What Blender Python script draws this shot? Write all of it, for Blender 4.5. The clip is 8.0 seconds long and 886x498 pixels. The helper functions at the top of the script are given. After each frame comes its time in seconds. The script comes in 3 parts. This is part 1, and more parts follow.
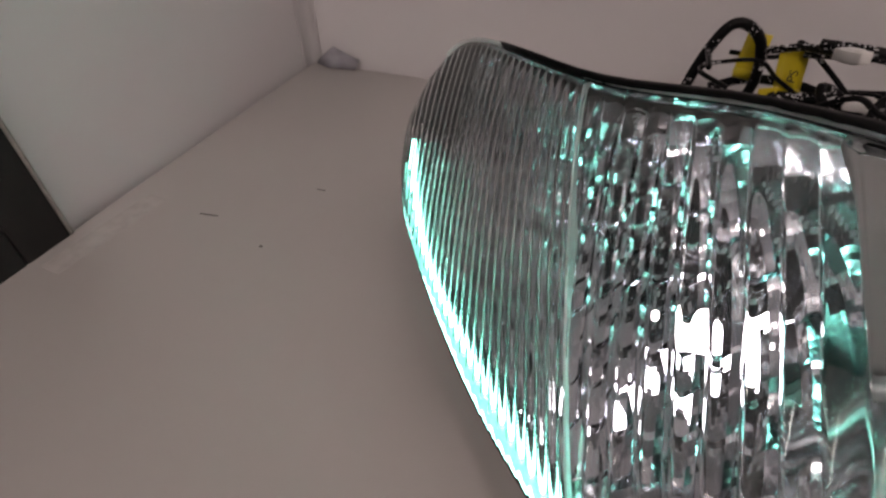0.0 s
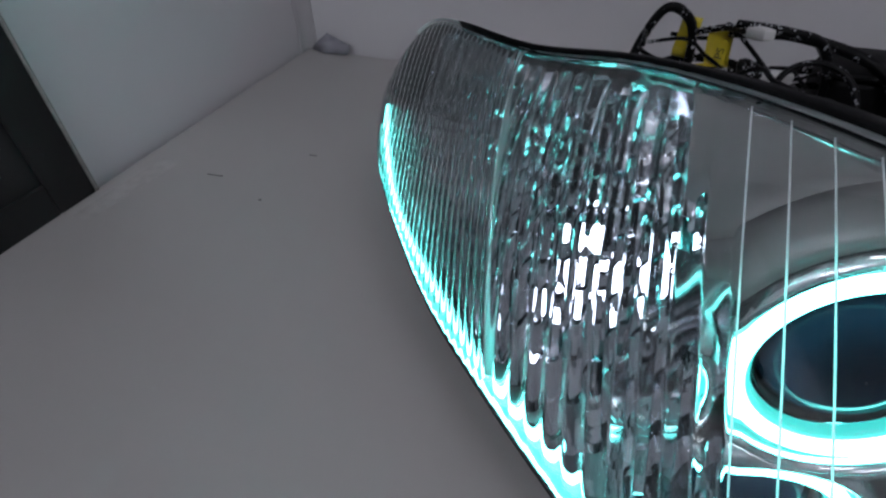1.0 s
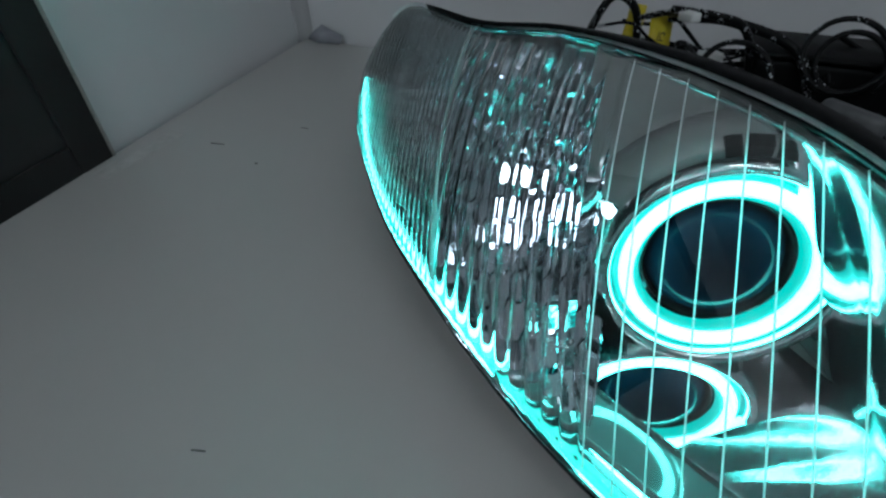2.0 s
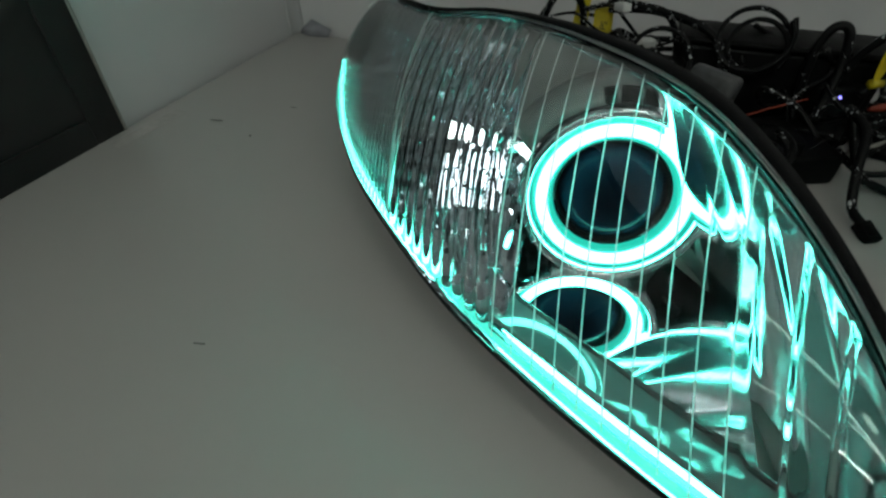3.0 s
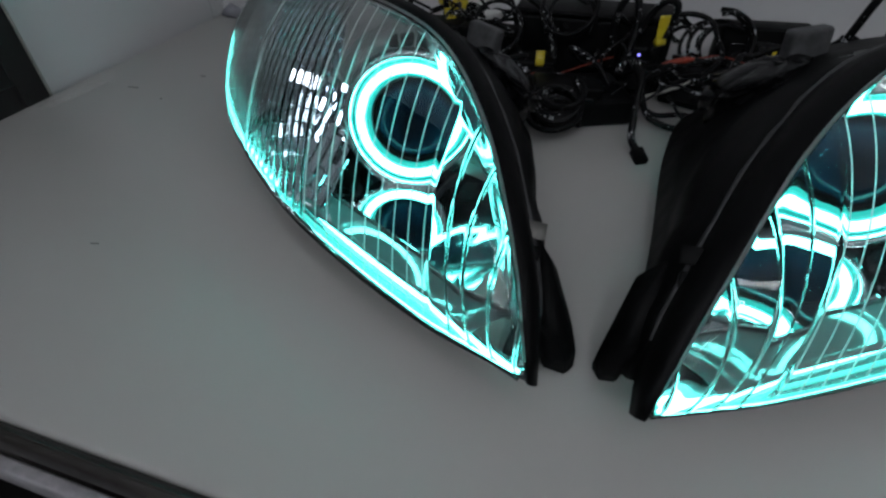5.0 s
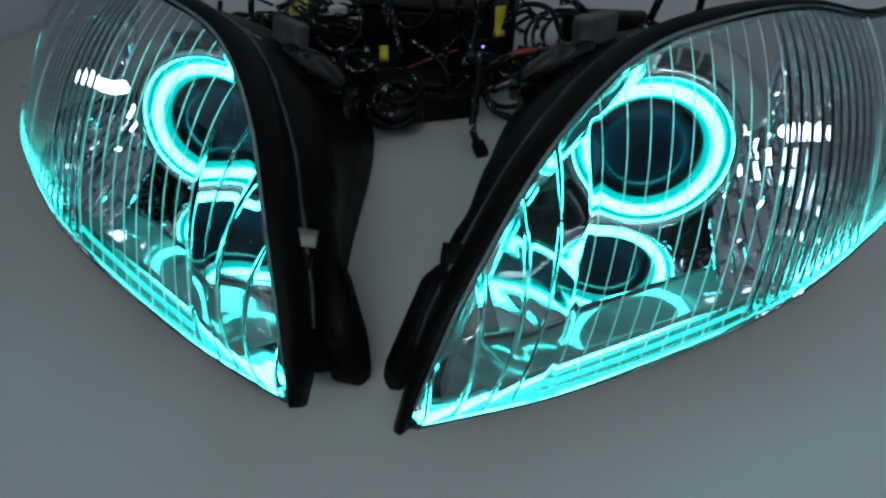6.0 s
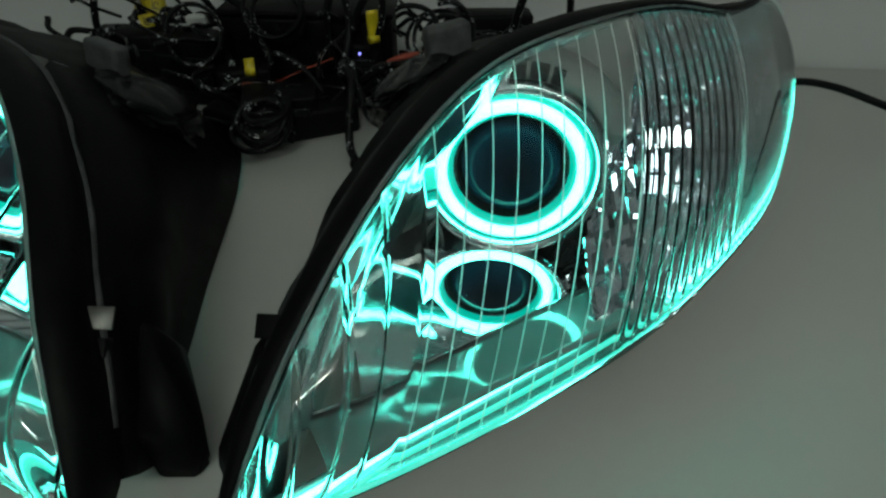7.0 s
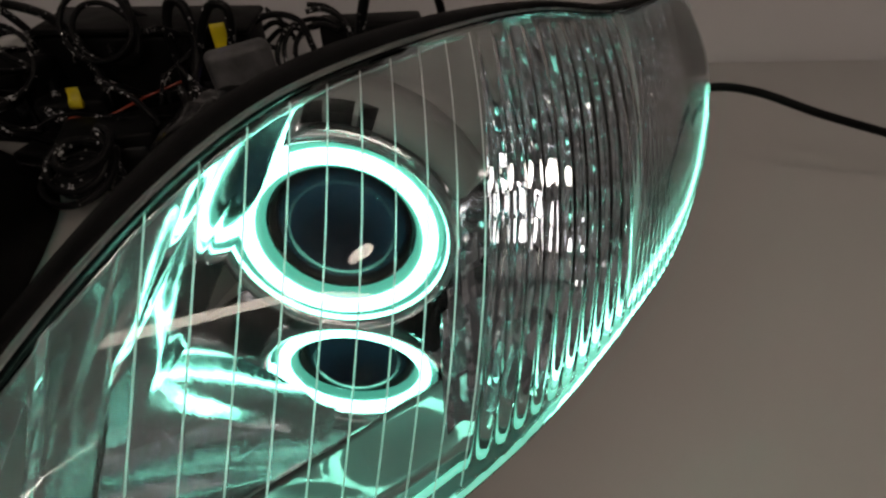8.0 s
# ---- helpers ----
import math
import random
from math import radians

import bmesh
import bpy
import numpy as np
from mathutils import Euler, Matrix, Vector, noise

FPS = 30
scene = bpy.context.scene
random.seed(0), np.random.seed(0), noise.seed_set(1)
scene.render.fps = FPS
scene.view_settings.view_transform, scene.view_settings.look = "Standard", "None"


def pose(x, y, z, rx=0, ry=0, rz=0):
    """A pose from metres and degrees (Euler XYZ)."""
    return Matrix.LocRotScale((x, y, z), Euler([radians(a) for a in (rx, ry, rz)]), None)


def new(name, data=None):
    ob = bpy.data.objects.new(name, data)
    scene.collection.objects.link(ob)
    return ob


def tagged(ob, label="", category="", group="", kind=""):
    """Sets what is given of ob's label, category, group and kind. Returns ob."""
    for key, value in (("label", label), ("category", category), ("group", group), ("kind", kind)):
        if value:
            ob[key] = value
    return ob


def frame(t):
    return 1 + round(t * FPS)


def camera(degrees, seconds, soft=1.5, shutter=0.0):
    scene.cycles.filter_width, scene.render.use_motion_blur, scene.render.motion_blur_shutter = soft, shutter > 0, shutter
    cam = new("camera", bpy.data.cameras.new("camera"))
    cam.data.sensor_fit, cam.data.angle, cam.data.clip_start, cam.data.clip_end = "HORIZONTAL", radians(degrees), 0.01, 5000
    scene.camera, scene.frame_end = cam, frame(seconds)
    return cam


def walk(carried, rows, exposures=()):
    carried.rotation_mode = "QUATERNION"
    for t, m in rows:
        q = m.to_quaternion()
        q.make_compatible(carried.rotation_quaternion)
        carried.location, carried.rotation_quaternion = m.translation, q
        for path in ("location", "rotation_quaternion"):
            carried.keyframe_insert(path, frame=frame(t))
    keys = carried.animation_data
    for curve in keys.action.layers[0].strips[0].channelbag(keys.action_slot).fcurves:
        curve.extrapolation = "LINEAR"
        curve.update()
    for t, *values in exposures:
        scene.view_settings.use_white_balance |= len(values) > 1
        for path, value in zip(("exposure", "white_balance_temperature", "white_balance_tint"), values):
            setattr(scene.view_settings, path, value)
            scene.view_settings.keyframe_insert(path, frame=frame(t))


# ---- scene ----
cam = camera(83.2, 8.0, soft=2.5)
PATH = [
    (0.0, 0.0184, -0.0170, 0.2533, 48.46, 0.21, 19.56),
    (0.5, 0.0449, -0.0484, 0.2601, 48.39, 0.32, 19.63),
    (1.0, 0.0675, -0.0765, 0.2653, 48.12, 0.34, 19.84),
    (1.5, 0.0954, -0.1055, 0.2669, 48.22, 0.39, 20.25),
    (1.7, 0.1062, -0.1184, 0.2689, 48.35, 0.40, 20.35),
    (3.0, 0.1856, -0.2074, 0.2814, 49.06, 0.39, 20.37),
    (3.5, 0.2242, -0.2476, 0.2955, 48.84, 0.51, 20.65),
    (4.0, 0.2688, -0.2753, 0.3032, 48.71, 0.67, 20.31),
    (4.2, 0.2858, -0.2815, 0.3050, 48.46, 0.66, 19.98),
    (5.3, 0.3825, -0.2906, 0.2939, 48.60, 0.03, 16.03),
    (5.5, 0.4062, -0.2790, 0.2936, 48.60, -0.10, 14.66),
    (6.0, 0.4492, -0.2471, 0.2874, 48.33, -0.73, 9.70),
    (6.5, 0.4746, -0.2236, 0.2894, 47.99, -1.30, 4.91),
    (7.0, 0.5040, -0.1906, 0.2883, 47.53, -1.10, 1.70),
    (7.5, 0.5472, -0.1479, 0.2843, 47.13, -0.80, -1.01),
    (8.0, 0.5905, -0.0985, 0.2700, 47.26, -0.41, -3.12),
]
LOOKS = [
    (0.0, 0.12, 7600, 30), (0.5, -0.02, 6700, 32), (1.0, -0.3, 5900, 18), (1.5, -0.42, 5500, 8),
    (3.0, -0.62, 6500, -6), (3.5, -0.65, 7300, 3), (4.0, -0.62, 7900, 22), (5.5, -0.5, 5250, 2),
    (6.0, -0.6, 5400, -2), (6.5, -0.7, 5900, -13), (7.0, -0.76, 6400, -13), (7.5, -0.82, 7400, 0), (8.0, -0.95, 8000, 20),
]
walk(cam, [(t, pose(x, y, z, rx, ry, rz)) for t, x, y, z, rx, ry, rz in PATH], LOOKS)

# ---- world: a closed dim room, so only a faint ambient ----
world = bpy.data.worlds.new("world")
scene.world = world
world.use_nodes = True
world.node_tree.nodes["Background"].inputs[0].default_value = (0.5, 0.52, 0.55, 1)
world.node_tree.nodes["Background"].inputs[1].default_value = 0.02
TUBE_LIGHT = 69.0
HALO = 45.0


# ---- materials ----
def material(name, color, rough=0.5, metal=0.0, spread=0.0, scale=40.0, bump=0.0, bump_scale=300.0, coat=0.0, spec=0.5):
    m = bpy.data.materials.new(name)
    m.use_nodes = True
    nt = m.node_tree
    b = nt.nodes["Principled BSDF"]
    b.inputs["Base Color"].default_value = (*color, 1)
    b.inputs["Roughness"].default_value = rough
    b.inputs["Metallic"].default_value = metal
    b.inputs["Specular IOR Level"].default_value = spec
    b.inputs["Coat Weight"].default_value = coat
    co = nt.nodes.new("ShaderNodeTexCoord")
    if spread:
        n1 = nt.nodes.new("ShaderNodeTexNoise")
        n1.inputs["Scale"].default_value = scale
        n1.inputs["Detail"].default_value = 6
        nt.links.new(co.outputs["Object"], n1.inputs["Vector"])
        ramp = nt.nodes.new("ShaderNodeValToRGB")
        ramp.color_ramp.elements[0].position, ramp.color_ramp.elements[1].position = 0.3, 0.7
        ramp.color_ramp.elements[0].color = (*[c * (1 - spread) for c in color], 1)
        ramp.color_ramp.elements[1].color = (*[min(1, c * (1 + spread)) for c in color], 1)
        nt.links.new(n1.outputs["Fac"], ramp.inputs["Fac"])
        nt.links.new(ramp.outputs["Color"], b.inputs["Base Color"])
        mr = nt.nodes.new("ShaderNodeMapRange")
        mr.inputs["To Min"].default_value, mr.inputs["To Max"].default_value = max(0, rough * 0.75), min(1, rough * 1.25)
        nt.links.new(n1.outputs["Fac"], mr.inputs["Value"])
        nt.links.new(mr.outputs["Result"], b.inputs["Roughness"])
    if bump:
        n2 = nt.nodes.new("ShaderNodeTexNoise")
        n2.inputs["Scale"].default_value = bump_scale
        n2.inputs["Detail"].default_value = 4
        nt.links.new(co.outputs["Object"], n2.inputs["Vector"])
        bp = nt.nodes.new("ShaderNodeBump")
        bp.inputs["Strength"].default_value = bump
        bp.inputs["Distance"].default_value = 0.001
        nt.links.new(n2.outputs["Fac"], bp.inputs["Height"])
        nt.links.new(bp.outputs["Normal"], b.inputs["Normal"])
    return m


def glowing(name, color, strength, base=(0.8, 0.8, 0.8)):
    m = bpy.data.materials.new(name)
    m.use_nodes = True
    b = m.node_tree.nodes["Principled BSDF"]
    b.inputs["Base Color"].default_value = (*base, 1)
    b.inputs["Emission Color"].default_value = (*color, 1)
    b.inputs["Emission Strength"].default_value = strength
    return m


def clear(name, color=(1, 1, 1), rough=0.0, ior=1.46):
    m = bpy.data.materials.new(name)
    m.use_nodes = True
    b = m.node_tree.nodes["Principled BSDF"]
    b.inputs["Base Color"].default_value = (*color, 1)
    b.inputs["Roughness"].default_value = rough
    b.inputs["Transmission Weight"].default_value = 1
    b.inputs["IOR"].default_value = ior
    return m


TABLE = material("table_laminate", (0.50, 0.485, 0.468), 0.32, spread=0.014, scale=2.5, bump=0.04, bump_scale=400)
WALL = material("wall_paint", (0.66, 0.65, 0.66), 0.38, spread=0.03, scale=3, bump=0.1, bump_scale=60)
# Colour darkened in place of shade, so the chrome reflects a dimmer room.
DARKENED_WALL = material("darkened_unseen_wall", (0.26, 0.27, 0.29), 0.6, spread=0.1, scale=4)
# Ceiling colour lowered below white to keep reflections in the lamps dark.
CEIL = material("darkened_ceiling", (0.42, 0.42, 0.43), 0.8, spread=0.03, scale=3)
DARKWOOD = material("dark_panel", (0.018, 0.017, 0.017), 0.5, spread=0.3, scale=8, bump=0.1, bump_scale=120, spec=0.2)
DOOR_PANEL = material("door_panel", (0.042, 0.040, 0.041), 0.45, spread=0.25, scale=7, bump=0.1, bump_scale=120)
FLOOR = material("dark_floor", (0.05, 0.05, 0.052), 0.6, spread=0.3, scale=5)
EDGE_DARK = material("edge_trim", (0.035, 0.030, 0.027), 0.5, spread=0.2, scale=60)
EDGE_LIGHT = material("edge_strip", (0.42, 0.40, 0.42), 0.6, spread=0.2, scale=120, bump=0.4, bump_scale=250)
SOFT_CHROME = material("soft_chrome", (0.72, 0.725, 0.74), 0.11, 1.0, bump=0.22, bump_scale=55)
FACETS = material("facet_chrome", (0.60, 0.62, 0.665), 0.06, 1.0, bump=0.04, bump_scale=60)
MIRROR = material("mirror_plate", (0.80, 0.81, 0.82), 0.03, 1.0)
SMOKED = material("smoked_chrome", (0.52, 0.52, 0.53), 0.10, 0.9, bump=0.04, bump_scale=40)
SMOKY_PANEL = material("smoky_panel", (0.105, 0.105, 0.107), 0.06, spread=0.10, scale=60)
SATIN = material("satin_panel", (0.14, 0.14, 0.139), 0.32, spread=0.05, scale=30)
BLACK = material("black_plastic", (0.0035, 0.0035, 0.0038), 0.5, spread=0.3, scale=50, bump=0.2, bump_scale=700, spec=0.10)
VIOLET_BLACK = material("projector_dome", (0.004, 0.006, 0.012), 0.08, spec=0.015)
TRAY = material("grey_tray", (0.08, 0.08, 0.083), 0.22, 0.6)
FILM = material("black_tape", (0.007, 0.007, 0.008), 0.18, spread=0.3, scale=60, bump=0.5, bump_scale=220, spec=0.22)
RUBBER = material("sealant", (0.055, 0.055, 0.058), 0.5, spread=0.4, scale=120, bump=0.5, bump_scale=300)
GLASS = clear("lens_polycarbonate", (0.97, 0.99, 1.0))
HALO_CORE = glowing("halo_core", (0.17, 1.0, 0.82), HALO)
# Weak teal emission imitates the coloured bloom beside the white core.
HALO_BLOOM = glowing("halo_bloom", (0.05, 0.80, 0.64), 1.1, (0.05, 0.05, 0.05))
STRIP_GLOW = glowing("strip_glow", (0.17, 1.0, 0.82), HALO * 0.8)
STRIP_SOFT = glowing("strip_soft", (0.08, 0.95, 0.76), 1.5, (0.2, 0.2, 0.2))
BULB = glowing("led_bulb", (0.92, 0.96, 1.0), 26)
TUBE = glowing("tube_glow", (1.0, 0.98, 0.95), TUBE_LIGHT * 0.20)
DOWNLIGHT = glowing("downlight_glow", (1.0, 0.98, 0.95), TUBE_LIGHT * 0.36)
TUBE_NEAR = glowing("near_tube_glow", (1.0, 0.98, 0.96), TUBE_LIGHT * 1.3)
WIRE = material("wire_sleeve", (0.004, 0.004, 0.0045), 0.4, bump=0.4, bump_scale=900, spec=0.14)


def flecked(m, scale, amount):
    """Pale threads woven into a black sleeve."""
    nt = m.node_tree
    b = nt.nodes["Principled BSDF"]
    co = nt.nodes.new("ShaderNodeTexCoord")
    vo = nt.nodes.new("ShaderNodeTexVoronoi")
    vo.inputs["Scale"].default_value = scale
    nt.links.new(co.outputs["Object"], vo.inputs["Vector"])
    big = nt.nodes.new("ShaderNodeTexNoise")
    big.inputs["Scale"].default_value = 60
    nt.links.new(co.outputs["Object"], big.inputs["Vector"])
    sep = nt.nodes.new("ShaderNodeSeparateColor")
    nt.links.new(vo.outputs["Color"], sep.inputs["Color"])
    mul = nt.nodes.new("ShaderNodeMath")
    mul.operation = "MULTIPLY"
    nt.links.new(sep.outputs["Red"], mul.inputs[0])
    nt.links.new(big.outputs["Fac"], mul.inputs[1])
    ramp = nt.nodes.new("ShaderNodeValToRGB")
    ramp.color_ramp.elements[0].position, ramp.color_ramp.elements[1].position = 1 - amount - 0.04, 1 - amount
    ramp.color_ramp.elements[0].color = (0.004, 0.004, 0.0045, 1)
    ramp.color_ramp.elements[1].color = (0.62, 0.63, 0.65, 1)
    nt.links.new(mul.outputs[0], ramp.inputs["Fac"])
    nt.links.new(ramp.outputs["Color"], b.inputs["Base Color"])


flecked(WIRE, 620, 0.46)
YELLOW = material("yellow_tape", (0.60, 0.48, 0.02), 0.3, spread=0.1, scale=60)
WHITE_PLASTIC = material("white_plastic", (0.72, 0.72, 0.70), 0.35, spread=0.05, scale=80)
RED = material("red_shrink", (0.24, 0.03, 0.014), 0.4, spread=0.2, scale=120)
CORNER_GREY = material("corner_grey", (0.27, 0.27, 0.30), 0.7, spread=0.2, scale=60)
SMEAR = material("tape_residue", (0.475, 0.46, 0.445), 0.36, spread=0.12, scale=90, bump=0.5, bump_scale=200)
SCUFF = material("dark_scuff", (0.13, 0.125, 0.12), 0.7)
INK = material("black_ink", (0.02, 0.02, 0.02), 0.6)
BLUE_LED = glowing("blue_led", (0.25, 0.2, 1.0), 5)
GREY_WOOD = material("pale_edge", (0.33, 0.31, 0.29), 0.6, spread=0.2, scale=150)


def milky(name, color):
    """Moulded clear ribs: they pass and scatter light."""
    m = bpy.data.materials.new(name)
    m.use_nodes = True
    nt = m.node_tree
    b = nt.nodes["Principled BSDF"]
    b.inputs["Base Color"].default_value = (*color, 1)
    b.inputs["Roughness"].default_value = 0.25
    tr = nt.nodes.new("ShaderNodeBsdfTranslucent")
    tr.inputs["Color"].default_value = (*color, 1)
    mx = nt.nodes.new("ShaderNodeMixShader")
    mx.inputs[0].default_value = 0.96
    nt.links.new(b.outputs[0], mx.inputs[1])
    nt.links.new(tr.outputs[0], mx.inputs[2])
    nt.links.new(mx.outputs[0], nt.nodes["Material Output"].inputs["Surface"])
    return m


RIB = milky("moulded_rib", (0.88, 0.90, 0.90))
DIVIDER = milky("divider_plastic", (0.62, 0.63, 0.63))
METAL = material("zinc_clip", (0.12, 0.116, 0.11), 0.38, 0.8, spread=0.2, scale=150)


# ---- mesh helpers ----
def part(name, bm, mat, parent=None, label="", smooth=True, kind=""):
    me = bpy.data.meshes.new(name)
    if parent is not None:
        bmesh.ops.translate(bm, verts=bm.verts, vec=-parent.location)
    bm.normal_update()
    for f in bm.faces:
        f.smooth = smooth
    bm.to_mesh(me)
    bm.free()
    me.materials.append(mat)
    ob = new(name, me)
    if parent is not None:
        ob.parent = parent
        ob.location = (0, 0, 0)
    if label or kind:
        tagged(ob, label, kind=kind)
    return ob


def box(lo, hi, bevel=0.0, segments=2):
    bm = bmesh.new()
    bmesh.ops.create_cube(bm, size=1)
    lo, hi = Vector(lo), Vector(hi)
    for v in bm.verts:
        v.co = Vector([lo[i] + (v.co[i] + 0.5) * (hi[i] - lo[i]) for i in range(3)])
    if bevel:
        bmesh.ops.bevel(bm, geom=bm.edges[:], offset=bevel, segments=segments, profile=0.5, affect="EDGES")
    return bm


def tube(points, radius, sides=8, closed=False, taper=None):
    """A round bar along points."""
    bm = bmesh.new()
    pts = [Vector(p) for p in points]
    n = len(pts)
    rings = []
    up = None
    for i, p in enumerate(pts):
        a = pts[(i - 1) % n] if closed or i > 0 else pts[i]
        b = pts[(i + 1) % n] if closed or i < n - 1 else pts[i]
        d = (b - a).normalized()
        if up is None:
            up = d.orthogonal().normalized()
        up = (up - d * up.dot(d))
        up = up.normalized() if up.length > 1e-6 else d.orthogonal().normalized()
        side = d.cross(up)
        r = radius * (taper(i / max(1, n - 1)) if taper else 1)
        rings.append([bm.verts.new(p + (up * math.cos(2 * math.pi * k / sides) + side * math.sin(2 * math.pi * k / sides)) * r) for k in range(sides)])
    m = n if closed else n - 1
    shift = 0
    if closed:
        q = [v.co for v in rings[-1]]
        shift = min(range(sides), key=lambda s: (rings[0][s].co - q[0]).length)
    for i in range(m):
        r0, r1 = rings[i], rings[(i + 1) % n]
        s = shift if (closed and i == n - 1) else 0
        for k in range(sides):
            bm.faces.new((r0[k], r0[(k + 1) % sides], r1[(k + 1 + s) % sides], r1[(k + s) % sides]))
    if not closed:
        bm.faces.new(list(reversed(rings[0])))
        bm.faces.new(rings[-1])
    return bm


def smooth_line(keys, n):
    """Catmull-Rom curve through keys, n points."""
    keys = [Vector(k) for k in keys]
    k = [2 * keys[0] - keys[1]] + keys + [2 * keys[-1] - keys[-2]]
    out = []
    for i in range(n):
        s = i / (n - 1) * (len(keys) - 1)
        j = min(int(s), len(keys) - 2)
        t = s - j
        a, b, c, d = k[j], k[j + 1], k[j + 2], k[j + 3]
        out.append(0.5 * (2 * b + (c - a) * t + (2 * a - 5 * b + 4 * c - d) * t * t + (3 * b - a - 3 * c + d) * t ** 3))
    return out


def sheet(rows, close_u=False):
    """Quads over a grid of points."""
    bm = bmesh.new()
    vs = [[bm.verts.new(p) for p in r] for r in rows]
    for i in range(len(vs) - 1):
        for j in range(len(vs[0]) - 1):
            bm.faces.new((vs[i][j], vs[i][j + 1], vs[i + 1][j + 1], vs[i + 1][j]))
        if close_u:
            bm.faces.new((vs[i][-1], vs[i][0], vs[i + 1][0], vs[i + 1][-1]))
    return bm


def solid(bm, thickness):
    """Gives a sheet its thickness."""
    bm.normal_update()
    geom = bm.faces[:]
    bmesh.ops.solidify(bm, geom=geom, thickness=thickness)
    bmesh.ops.recalc_face_normals(bm, faces=bm.faces[:])
    return bm


def thing(name, at, label, category, group=""):
    ob = new(name)
    ob.location = at
    ob.empty_display_size = 0.05
    return tagged(ob, label, category, group)


# ---- the room ----
TABLE_L, TABLE_F, TABLE_B, TABLE_R = -0.368, -0.215, 0.550, 1.75
FLOOR_Z = -0.74


def setting(name, bm, mat, label):
    return tagged(part(name, bm, mat, smooth=False), label, kind="structure")


setting("floor", box((-0.6, -3.2, FLOOR_Z - 0.1), (3.4, 0.9, FLOOR_Z)), FLOOR, "dark grey workshop floor below the table")
setting("wall_west", box((-0.52, -3.2, FLOOR_Z), (TABLE_L - 0.006, 0.9, 1.9)), WALL, "pale grey painted wall beside the table")
setting("wall_north", box((-0.52, TABLE_B + 0.006, FLOOR_Z), (3.4, 0.72, 1.9)), WALL, "pale grey painted wall behind the table")
# East and south walls are unseen, added dark for the chrome to reflect.
setting("wall_east", box((3.3, -3.2, FLOOR_Z), (3.42, 0.72, 1.9)), DARKENED_WALL, "unseen far side wall, darkened to dim the chrome reflections")
setting("wall_south", box((-0.52, -3.3, FLOOR_Z), (3.4, -3.18, 1.9)), DARKENED_WALL, "unseen wall behind the viewer, darkened to dim the chrome reflections")
setting("ceiling", box((-0.6, -3.3, 1.9), (3.5, 0.9, 2.0)), CEIL, "unseen ceiling, toned down to dim the chrome reflections")

rows = []
for k in range(9):
    a = radians(90 * k / 8)
    x, y = TABLE_L - 0.006 + 0.018 * (1 - math.cos(a)), TABLE_B + 0.006 - 0.018 * (1 - math.sin(a))
    rows.append([(x, y, FLOOR_Z), (x, y, 1.9)])
tagged(part("wall_corner", solid(sheet(rows), 0.002), WALL), "rounded plastered corner between the two walls", kind="structure")

# ---- ceiling lights ----
for at, turn, half in (((1.45, -0.98, 1.80), -19, 1.15), ((0.25, -1.75, 1.80), 8, 0.58)):
    lamp = thing("ceiling_light", at, "white ceiling batten with a lit fluorescent tube", "ceiling light", "ceiling lights")
    m = Matrix.Translation(at) @ Matrix.Rotation(radians(turn), 4, "Z")

    def fixed(bm):
        bm.transform(m)
        return bm
    part("batten", fixed(box((-half - 0.04, -0.035, 0.03), (half + 0.04, 0.035, 0.098), 0.006)), WHITE_PLASTIC, lamp)
    part("tube", fixed(tube([(-half, 0, 0.005), (half, 0, 0.005)], 0.034 if turn < 0 else 0.018, 16)), TUBE if turn < 0 else TUBE_NEAR, lamp, "lit white fluorescent tube")
    for sx in (-half - 0.02, half + 0.02):
        part("lamp_holder", fixed(box((sx - 0.015, -0.02, -0.015), (sx + 0.015, 0.02, 0.03), 0.004)), WHITE_PLASTIC, lamp)
spot = thing("downlight", (2.0, -0.76, 1.88), "round white ceiling downlight, lit", "downlight")
part("trim_ring", tube([(2.0 + 0.108 * math.cos(k * math.pi / 16), -0.76 + 0.108 * math.sin(k * math.pi / 16), 1.892) for k in range(32)], 0.008, 8, True), WHITE_PLASTIC, spot)
part("diffuser", tube([(2.0, -0.76, 1.885), (2.0, -0.76, 1.898)], 0.100, 28), DOWNLIGHT, spot, "lit white diffuser")

# ---- table ----
table = thing("work_table", (0.7, 0.15, FLOOR_Z), "pale grey laminate work table pushed into a corner", "table")
part("tabletop", box((TABLE_L, TABLE_F, -0.030), (TABLE_R, TABLE_B, 0.0), 0.004), TABLE, table)
part("edge_trim", box((TABLE_L, TABLE_F - 0.011, -0.032), (TABLE_R, TABLE_F + 0.0, -0.0015), 0.007, 4), EDGE_DARK, table, "dark rounded edge trim")
part("edge_strip", box((TABLE_L, TABLE_F - 0.021, -0.060), (TABLE_R, TABLE_F - 0.0115, -0.033), 0.002), EDGE_LIGHT, table, "pale worn strip below the edge trim")
for lx in (TABLE_L + 0.05, TABLE_R - 0.1):
    for ly in (TABLE_F + 0.05, TABLE_B - 0.1):
        part("leg", box((lx, ly, FLOOR_Z), (lx + 0.05, ly + 0.05, -0.032), 0.003), EDGE_DARK, table)

# ---- dark door against the wall ----
door = thing("door_leaf", (-0.37, -0.3, FLOOR_Z), "dark brown panelled door standing against the wall", "door")
part("stile", box((-0.3735, 0.134, FLOOR_Z), (-0.3625, 0.1705, 1.3), 0.002), DARKWOOD, door)
part("stile", box((-0.3735, -0.65, FLOOR_Z), (-0.3625, -0.55, 1.3), 0.002), DARKWOOD, door)
part("bottom_rail", box((-0.3735, -0.55, FLOOR_Z), (-0.3627, 0.134, 0.030), 0.002), DARKWOOD, door)
